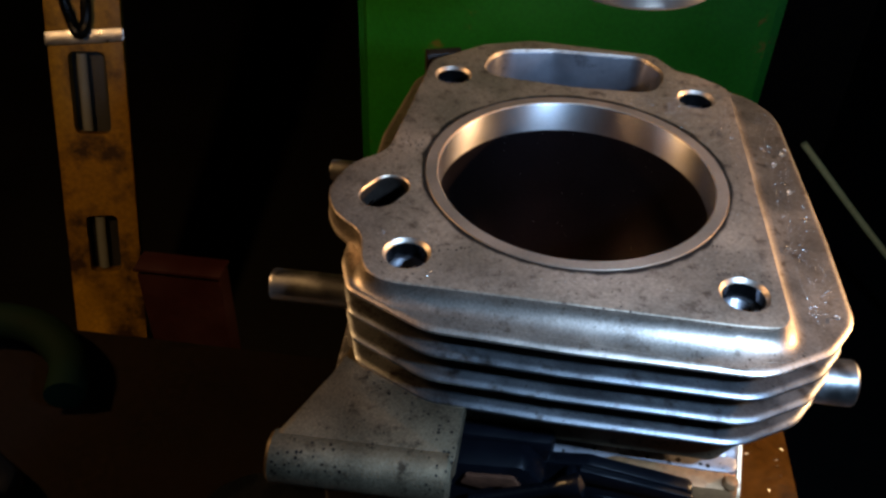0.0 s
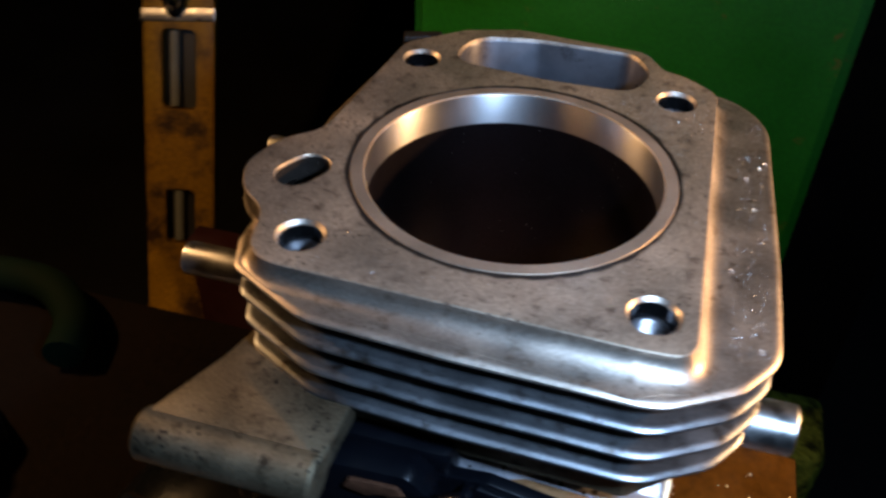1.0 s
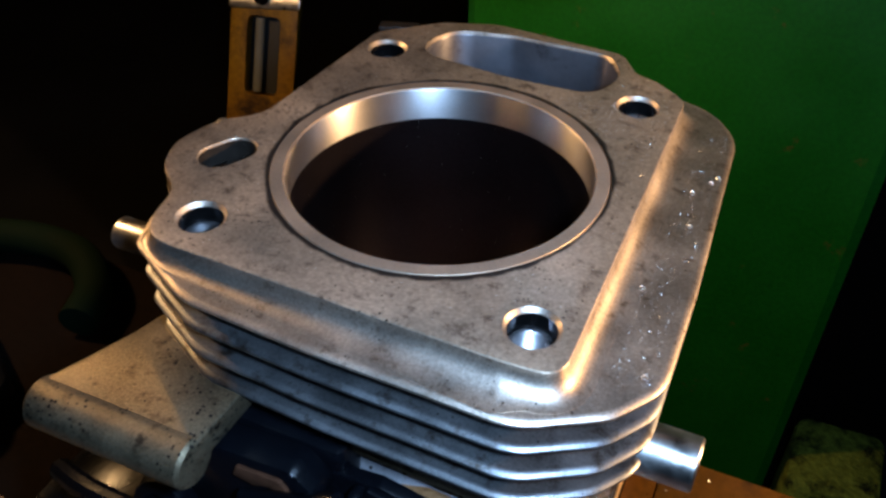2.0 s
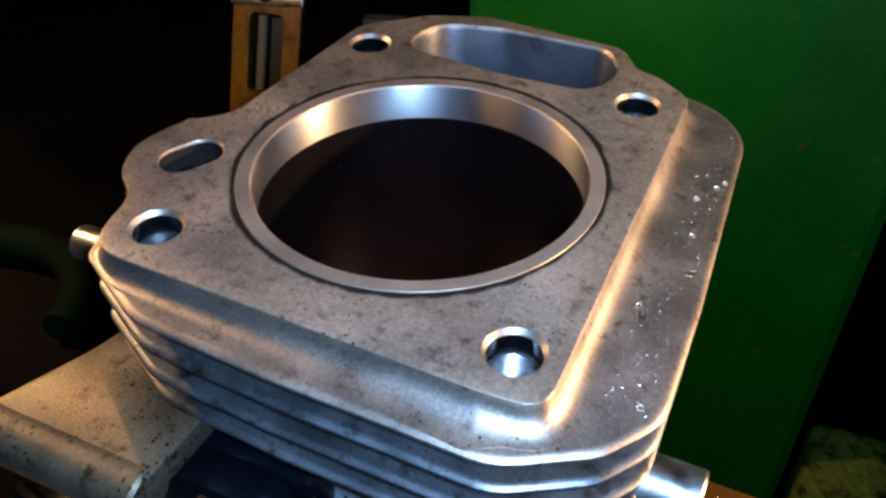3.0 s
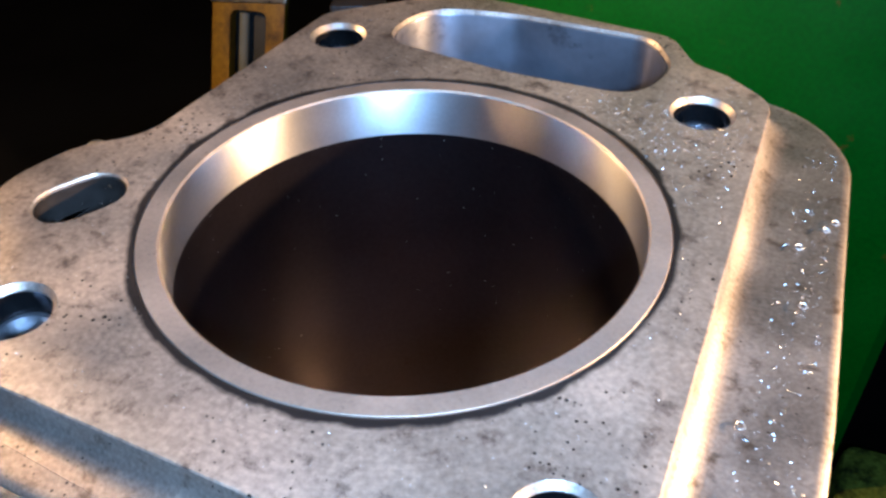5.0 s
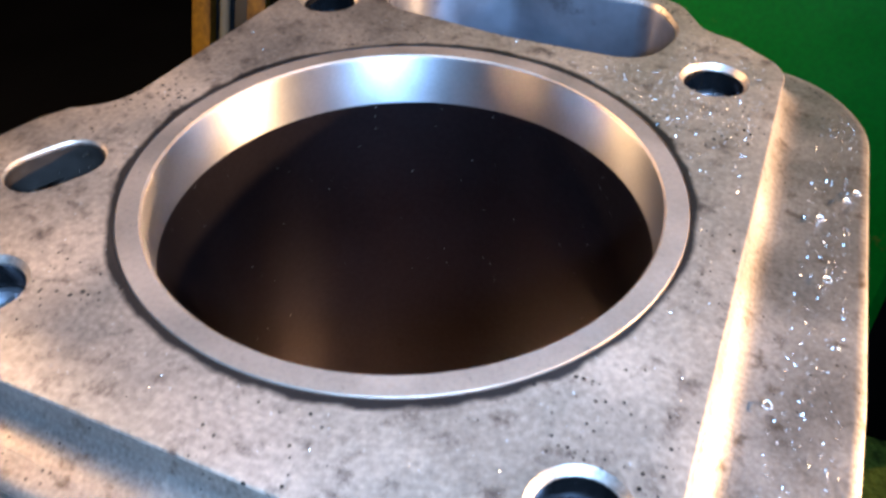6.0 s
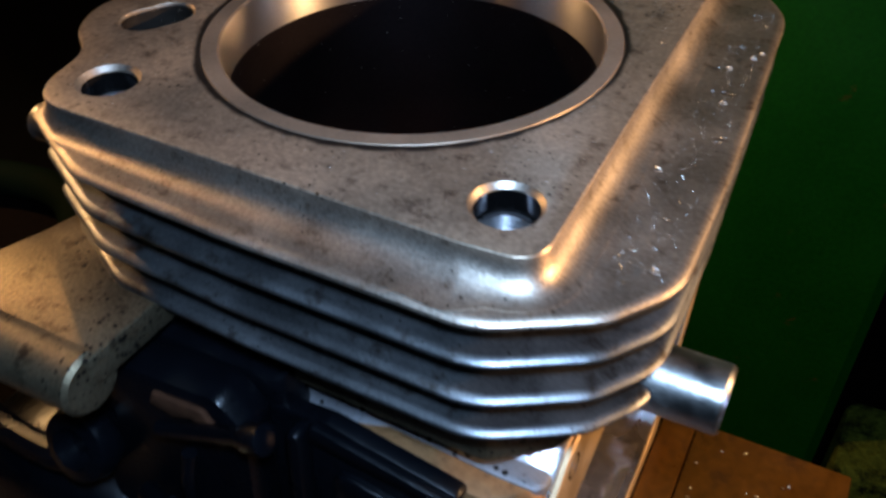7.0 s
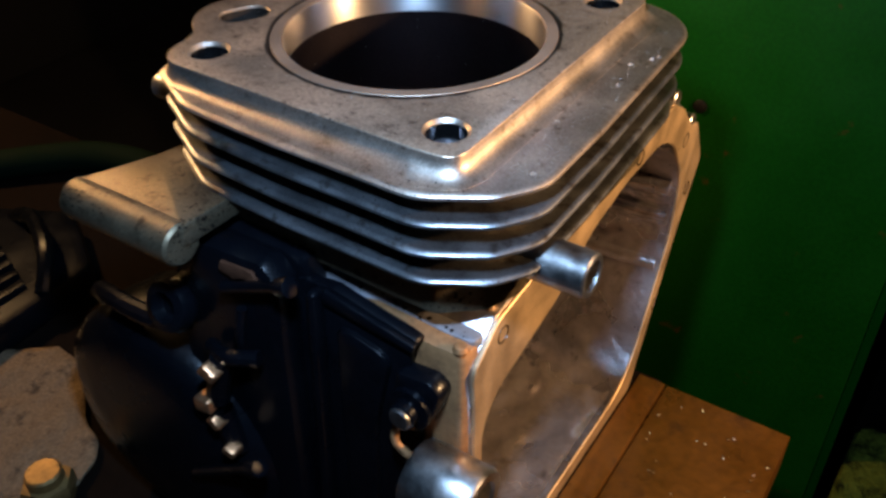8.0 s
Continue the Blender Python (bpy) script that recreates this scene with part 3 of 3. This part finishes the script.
# shallow dark cups; the shade of deeper holes is in their colour
for y, z in ((-0.0470, 0.1515), (0.0600, 0.1625), (0.1180, 0.1420), (0.1330, 0.1080), (0.1130, 0.0480), (-0.0640, 0.0700)):
    part("flange_hole", turned([(0.0034, -0.0002), (0.0034, 0.0002), (0.0029, 0.0002), (0.0026, -0.0008), (0.0026, -0.0012), (0, -0.0012)], pose(0.0636, y, z) @ pose(0, 0, 0, 0, 90, 0), 20), M_BORE_SHADE, block)
for y, z in ((0.1000, 0.1700), (0.1280, 0.1460)):
    part("dowel", turned([(0, 0), (0.0042, 0), (0.0042, 0.006), (0.0036, 0.0066), (0, 0.0066)], pose(0.056, y, z) @ pose(0, 0, 0, 0, 90, 0), 20), M_TUBE, block)


def gasket_face():
    """The bright rim round the open side of the crankcase."""
    rim = [(CASE_IN, 0.0622), (CASE_IN, 0.0632), (grown(CASE_IN, 0.0004), 0.0636)]
    out = grown(CASE, -0.0015)
    part("gasket_face", stack([(out, 0.0622), (out, 0.0633), (grown(out, -0.0004), 0.0636)], FACING_X, [rim]), M_FACE, block, "bright scraped gasket face")


gasket_face()

# ---- black front cover ----
cover = thing("front_cover", (-0.02, -0.08, 0.004), "glossy black cover on the front of the engine block", "engine cover")
COVER = rounded([(-0.050, 0.1500), (-0.040, 0.1600), (0.0072, 0.1639), (0.0138, 0.1647), (0.0474, 0.1578), (0.0440, 0.1520), (0.0425, 0.1420), (0.0460, 0.1150), (0.040, 0.06), (0.034, 0.004), (-0.055, 0.004), (-0.056, 0.10)], 0.004)
HOUSING = rounded([(-0.050, 0.160), (-0.040, 0.1710), (-0.006, 0.1735), (0.0010, 0.1660), (-0.001, 0.140), (-0.004, 0.060), (-0.006, 0.004), (-0.055, 0.004), (-0.056, 0.10)], 0.006)
part("cover_plate", slab(COVER, -0.0705, -0.0658, 0.0009, m=FACING_Y), M_BLACK, cover)
part("coil_housing", slab(HOUSING, -0.0818, -0.0702, 0.0035, m=FACING_Y), M_BLACK, cover)
part("cover_top", slab(rounded([(-0.049, -0.0700), (0.002, -0.0700), (0.004, -0.0600), (-0.047, -0.0590)], 0.003), 0.150, 0.1715, 0.002), M_BLACK, cover)
part("cover_ridge", slab(rounded([(-0.002, 0.030), (0.0030, 0.030), (0.0105, 0.1640), (0.0065, 0.1640)], 0.002), -0.0765, -0.0700, 0.002, m=FACING_Y), M_BLACK, cover)
part("top_ridge", slab(rounded([(0.0065, 0.1585), (0.0455, 0.1535), (0.0465, 0.1570), (0.0110, 0.1640)], 0.001), -0.0725, -0.0700, 0.0009, m=FACING_Y), M_BLACK, cover)
part("cover_panel", slab(rounded([(0.0100, 0.040), (0.026, 0.040), (0.0290, 0.110), (0.0370, 0.147), (0.0150, 0.152)], 0.006), -0.0730, -0.0700, 0.0022, m=FACING_Y), M_BLACK, cover)
part("bolt_boss", slab(rounded([(0.0400, 0.1449), (0.0455, 0.1455), (0.0530, 0.1465), (0.0575, 0.1424), (0.0545, 0.1320), (0.0492, 0.1214), (0.0420, 0.1180), (0.0380, 0.1300)], 0.005), -0.0745, -0.0657, 0.0018, m=FACING_Y), M_BLACK, cover)
part("drum", turned([(0, -0.030), (0.050, -0.030), (0.058, -0.024), (0.060, -0.010), (0.060, 0.008), (0.057, 0.014), (0.050, 0.018), (0.035, 0.021), (0.016, 0.0225), (0, 0.023)], pose(-0.076, -0.073, 0.056) @ pose(0, 0, 0, 90, 0, 0), 64), M_BLACK, cover)
part("top_bar", turned([(0, 0), (0.0020, 0.0002), (0.0022, 0.027), (0.0032, 0.029), (0.0034, 0.034), (0, 0.0352)], pose(-0.0210, -0.0850, 0.1600) @ pose(0, 0, 0, 0, 66, 0), 16), M_BLACK, cover)
part("low_bar", turned([(0, 0), (0.0022, 0.0002), (0.0024, 0.040), (0.0034, 0.043), (0.0034, 0.050), (0, 0.0505)], pose(-0.0500, -0.0950, 0.0560) @ pose(0, 0, 0, 0, 54, 0), 16), M_BLACK, cover)
part("rib", cable([(-0.0160, -0.0835, 0.152), (-0.0175, -0.085, 0.142), (-0.019, -0.084, 0.132)], 0.0018), M_BLACK, cover)
part("hood", cable([(-0.034, -0.085, 0.127), (-0.022, -0.089, 0.131), (-0.010, -0.085, 0.133)], 0.0030), M_BLACK, cover)
part("arch", cable([(-0.104, -0.080, 0.118), (-0.085, -0.086, 0.1260), (-0.060, -0.088, 0.1300), (-0.046, -0.084, 0.1330)], 0.0040), M_BLACK, cover)
for x, z, turn, k in ((-0.0280, 0.1240, 20, 1.0), (-0.0350, 0.1040, -15, 1.1), (-0.0310, 0.0965, 35, 0.8), (-0.0265, 0.0830, 10, 0.8)):
    part("winding", slab(rounded([(-0.0045 * k, -0.0028 * k), (0.0036 * k, -0.0032 * k), (0.0046 * k, 0.0024 * k), (-0.0024 * k, 0.0036 * k)], 0.0016), -0.0032, 0.0032, 0.0012, m=pose(x, -0.0925, z, 90, turn, 0)), M_COPPER, cover, "copper-coloured winding end")
part("coil_core", cable([(-0.026, -0.088, 0.128), (-0.032, -0.089, 0.104), (-0.028, -0.088, 0.078)], 0.0045), M_BLACK, cover)
part("socket", turned([(0, 0), (0.009, 0), (0.0105, 0.004), (0.0095, 0.008), (0.006, 0.009), (0.005, 0.004), (0, 0.004)], pose(-0.050, -0.082, 0.138) @ pose(0, 0, 0, 70, 0, 0), 28), M_BLACK, cover)
# this thin plate stands in for a brownish reflection on the housing
part("sheen_patch", slab(rounded([(-0.0250, 0.1645), (-0.0230, 0.1690), (-0.0090, 0.1700), (-0.0060, 0.1655), (-0.0100, 0.1635), (-0.0130, 0.1652), (-0.0180, 0.1630)], 0.001), -0.0832, -0.0815, 0.0008, m=FACING_Y), M_BROWN_SHEEN, cover, "brown patch painted as a reflection")
bolt = part("flange_bolt", turned([(0.0, 0.0062), (0.0042, 0.0062), (0.0047, 0.0056), (0.0047, 0.0022), (0.0078, 0.0020), (0.0078, 0.0), (0, 0)], pose(0.0462, -0.0745, 0.1330) @ pose(0, 0, 0, 90, 0, 0), 24), M_BLACK, cover)
part("bolt_head", turned([(0.0, 0.0012), (0.0036, 0.0012), (0.0041, 0.0007), (0.0041, 0), (0, 0)], pose(0.0462, -0.0808, 0.1330) @ pose(0, 0, 0, 90, 0, 0), 20), M_TUBE, bolt, "round grey bolt end")
part("pipe", cable([(0.0405, -0.0735, 0.124), (0.0405, -0.0770, 0.115), (0.0470, -0.0755, 0.108)], 0.0015), M_BRONZE, cover)

# ---- things on the bench ----


def ribbed_cover():
    """A black ribbed housing lying on the bench."""
    ob = thing("ribbed_housing", (-0.33, -0.08, 0.0), "black oily ribbed housing lying on the bench", "housing")
    loop = rounded([(-0.46, -0.20), (-0.29, -0.20), (-0.240, -0.078), (-0.246, -0.002), (-0.302, 0.030), (-0.37, -0.005), (-0.46, -0.10)], 0.012)
    part("shell", slab(loop, 0.0005, 0.020, 0.005), M_BLACK, ob)
    for k in range(9):
        x, y = -0.262 - 0.012 * k, -0.060 + 0.004 * k
        part("rib", slab(rounded([(x - 0.003, y - 0.020), (x + 0.003, y - 0.022), (x + 0.004, y + 0.022), (x - 0.002, y + 0.024)], 0.001), 0.0195, 0.0235, 0.001), M_BLACK, ob)
    part("pipe", cable([(-0.330, 0.005, 0.019), (-0.300, 0.000, 0.032), (-0.262, -0.018, 0.034), (-0.247, -0.035, 0.019)], 0.005), M_BLACK, ob)
    part("cap", turned([(0.011, 0.0), (0.011, 0.008), (0.009, 0.011), (0, 0.0115)], pose(-0.322, -0.040, 0.0195), 20), M_TUBE, ob, "bare metal cap")


ribbed_cover()


def brass_plug():
    six = [(0.0125 * math.cos(radians(60 * i + 12)), 0.0125 * math.sin(radians(60 * i + 12))) for i in range(6)]
    ob = thing("hex_plug", (-0.137, -0.117, 0.0), "large worn brass-coloured hexagon plug on the bench", "plug")
    part("head", slab(six, 0.0005, 0.014, 0.0022, (), pose(-0.137, -0.117, 0)), M_BRASS, ob)
    part("collar", turned([(0.0085, 0.0142), (0.0085, 0.019), (0.0075, 0.020), (0, 0.0203)], pose(-0.137, -0.117, 0), 24), M_BRASS, ob)


brass_plug()


def rag():
    """A stiff stained cloth spread on the bench."""
    bm, n = bmesh.new(), 40
    grid = []
    for i in range(n + 1):
        row = []
        for k in range(n + 1):
            x, y = -0.262 + 0.128 * i / n, -0.230 + 0.178 * k / n
            x += 0.010 * noise.noise((k * 0.13, 2.0, 0.0))
            y += 0.012 * noise.noise((i * 0.12, 7.0, 0.0)) - 0.10 * max(0.0, abs(i / n - 0.45) - 0.1) * (k / n)
            z = 0.0030 + 0.0024 * noise.noise((i * 0.16, k * 0.16, 1.0)) + 0.0010 * noise.noise((i * 0.5, k * 0.5, 5.0))
            row.append(bm.verts.new((x, y, z)))
        grid.append(row)
    for i in range(n):
        for k in range(n):
            bm.faces.new((grid[i][k], grid[i + 1][k], grid[i + 1][k + 1], grid[i][k + 1]))
    ob = part("rag", bm, M_RAG, None, "", 60)
    thick = ob.modifiers.new("thickness", "SOLIDIFY")
    thick.thickness, thick.offset = 0.0012, -1
    tagged(ob, "stiff stained tan rag spread on the bench", "rag")


rag()


def within(x, y, loop):
    """Whether a point lies inside a closed outline."""
    inside = False
    for (ax, ay), (bx, by) in zip(loop, loop[1:] + loop[:1]):
        if (ay > y) != (by > y) and x < ax + (bx - ax) * (y - ay) / (by - ay):
            inside = not inside
    return inside


def swarf():
    """Bright chips left on the deck and on the top fin."""
    rng, bm = random.Random(5), bmesh.new()
    spots = []
    for k in range(520):
        spots.append((rng.uniform(0.0665, 0.0760), rng.uniform(-0.058, 0.060), DECK - 0.0067))
    for k in range(1100):
        spots.append((rng.uniform(-0.055, 0.056), rng.uniform(-0.062, 0.080), DECK))
    for k in range(900):
        spots.append((rng.gauss(0.040, 0.012), rng.gauss(0.044, 0.010), DECK))
    deck_area, lip_area = grown(DECK_EDGE, -0.0015), fin_outline(-0.0025)
    for x, y, z in spots:
        if not within(x, y, deck_area if z == DECK else lip_area) or math.hypot(x - BORE[0], y - BORE[1]) < 0.0492 or any(math.hypot(x - a, y - b) < 0.0062 for a, b in BOLT_HOLES) or (y > 0.052 and -0.035 < x < 0.034 and z == DECK) or (z == DECK and x > 0.055):
            continue
        r, a = 0.00007 + 0.00014 * rng.random() ** 3, rng.uniform(0, 6.3)
        verts = []
        for i in range(3):
            b = a + i * 2.1 + rng.uniform(-0.5, 0.5)
            verts.append(bm.verts.new((x + r * math.cos(b) * 1.5, y + r * math.sin(b), z + rng.uniform(0.0, 0.0003))))
        top = bm.verts.new((x, y, z + r * rng.uniform(0.5, 1.2)))
        for i in range(3):
            bm.faces.new((verts[i - 1], verts[i], top))
        bm.faces.new(verts)
    for k in range(110):
        a, z, r = rng.uniform(0.5, 4.2), DECK - 0.012 - 0.055 * rng.random() ** 1.6, rng.choice((0.00008, 0.00012, 0.0002))
        way, side = Vector((math.cos(a), math.sin(a), 0)), Vector((-math.sin(a), math.cos(a), 0))
        mid = Vector((*BORE, z)) + way * (BORE_R + 0.00005)
        verts = [bm.verts.new(mid + side * r * math.cos(i * 2.1 + z * 9000) + Vector((0, 0, r * math.sin(i * 2.1 + z * 9000))) - way * 0.00006) for i in range(3)]
        bm.faces.new(verts)
    for k in range(60):
        x, y, r, a = rng.uniform(0.082, 0.143), rng.uniform(-0.06, 0.108), rng.choice((0.0002, 0.0003, 0.0006)), rng.uniform(0, 6.3)
        verts = [bm.verts.new((x + r * 1.6 * math.cos(a + i * 2.1), y + r * math.sin(a + i * 2.1), -0.0009 + 0.0002 * i)) for i in range(3)]
        bm.faces.new(verts)
    for x, y in ((0.0730, 0.0290), (0.0745, 0.0320), (0.0690, 0.0220), (0.0715, 0.0060), (0.0660, -0.0240), (0.0740, -0.0530)):
        n = 7
        pts = [(x + 0.0007 * math.cos(i * 0.9), y + 0.0009 * math.sin(i * 0.9), DECK - 0.0064 + 0.0001 * i) for i in range(n)]
        cable(pts, 0.00011, 5, bm)
    chips = part("metal_chips", bm, M_CHIP, None, "", 20)
    tagged(chips, "bright metal chips strewn over block and board", "metal chips", kind="stuff")


swarf()

# ---- behind the bench ----
cabinet = thing("cabinet", (0.015, 0.5, -0.75), "green enamelled steel cabinet with chipped paint", "cabinet")
part("body", box(-0.158, 0.166, 0.404, 0.80, -0.75, 0.6, 0.004), M_GREEN, cabinet)
part("door", box(-0.150, 0.158, 0.396, 0.4035, -0.70, 0.58, 0.003), M_GREEN, cabinet, "green door with paint chipped to rust")
part("screw", turned([(0.0055, 0), (0.0055, 0.002), (0.0035, 0.0032), (0, 0.0034)], pose(-0.009, 0.3958, 0.014) @ pose(0, 0, 0, 90, 0, 0), 16), M_DARK, cabinet)

panel = thing("panel", (0.23, 0.56, -0.75), "brown wooden panel, darkened for gloom, beside the green cabinet", "panel")
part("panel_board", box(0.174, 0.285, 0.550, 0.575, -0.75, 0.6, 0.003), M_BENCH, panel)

stick = part("stick", cable([(0.262, 0.547, -0.080), (0.377, 0.535, -0.196), (0.62, 0.52, -0.43), (0.95, 0.50, -0.747)], 0.0035), M_STICK)
tagged(stick, "thin pale stick leaning against the brown panel", "stick")

post = thing("post", (0.215, 0.43, -0.75), "rough post with flaking yellow-green paint", "post")
part("shaft", slab(rounded([(0.178, 0.375), (0.262, 0.380), (0.264, 0.470), (0.181, 0.466)], 0.016), -0.75, -0.305, 0.008), M_MOSS, post)

spindle = thing("drill_spindle", (0.016, 0.060, 1.64), "chromed drill spindle hanging from above", "drill spindle")
part("chuck", turned([(0, 0.012), (0.010, 0.010), (0.012, 0.0), (0.0268, 0.0), (0.0280, 0.0012), (0.0280, 0.026), (0.0300, 0.028), (0.0300, 0.050), (0.022, 0.058), (0, 0.058)], pose(0.016, 0.060, 0.2651), 48), M_CHROME, spindle)
part("shaft", turned([(0, 0.0), (0.012, 0.0), (0.012, 1.325), (0, 1.325)], pose(0.016, 0.060, 0.3233), 24), M_DARK, spindle)


def spirit_level():
    """A yellow level with vials in its windows, leaning back."""
    m = Matrix(((0.93, 0.0, 0.36, 0), (0.36, 0.40, -0.86, 0), (0.0, 0.917, 0.40, 0), (0, 0, 0, 1)))
    m = Matrix.Translation((-0.590, 0.716, -0.200)) @ m.to_3x3().to_quaternion().to_matrix().to_4x4()
    ob = thing("spirit_level", (-0.59, 0.5, -0.75), "scuffed yellow spirit level leaning upright", "spirit level")
    windows = [rounded([(-0.023, -0.053), (0.023, -0.053), (0.023, 0.053), (-0.023, 0.053)], 0.010), rounded([(-0.020, -0.243), (0.020, -0.243), (0.020, -0.165), (-0.020, -0.165)], 0.008), rounded([(-0.018, -0.44), (0.018, -0.44), (0.018, -0.37), (-0.018, -0.37)], 0.008)]
    body = rounded([(-0.046, -0.56), (0.046, -0.56), (0.047, 0.35), (-0.047, 0.35)], 0.004)
    part("body", slab(body, -0.012, 0.012, 0.002, windows, m), M_YELLOW, ob)
    for y0, y1, x in ((-0.050, 0.050, -0.008), (-0.240, -0.168, -0.004), (-0.437, -0.373, 0.0)):
        part("vial", turned([(0, y0), (0.0065, y0), (0.0065, y1), (0, y1)], m @ pose(x, 0, 0, -90, 0, 0), 16), M_GLASS, ob, "pale cylindrical vial")
    part("strap", cable([m @ Vector(p) for p in ((-0.028, 0.20, 0.014), (-0.020, 0.12, 0.018), (-0.006, 0.075, 0.019), (0.006, 0.10, 0.019), (0.004, 0.20, 0.015))], 0.007), M_BLACK, ob, "black rubber strap")
    part("clamp", slab(rounded([(-0.049, 0.060), (0.049, 0.066), (0.049, 0.084), (-0.049, 0.078)], 0.003), 0.0122, 0.0150, 0.001, m=m), M_TUBE, ob, "grey metal clamp")
    part("backing", slab(rounded([(-0.030, -0.46), (0.030, -0.46), (0.030, 0.07), (-0.030, 0.07)], 0.004), -0.016, -0.0125, 0.001, m=m), M_DARK, ob)


spirit_level()

box_red = thing("red_box", (-0.33, 0.39, -0.75), "dark red painted steel box", "box")
part("body", box(-0.372, -0.290, 0.352, 0.375, -0.75, -0.172, 0.004), M_RED, box_red)
part("lid", box(-0.374, -0.288, 0.350, 0.377, -0.1715, -0.166, 0.002), M_RED, box_red)

hose = part("hose", cable([(-0.42, 0.03, 0.012), (-0.36, 0.085, 0.014), (-0.30, 0.098, 0.014), (-0.262, 0.078, 0.014), (-0.250, 0.050, 0.013)], 0.011, 14), M_HOSE)
tagged(hose, "short dark green rubber hose on the bench", "hose")
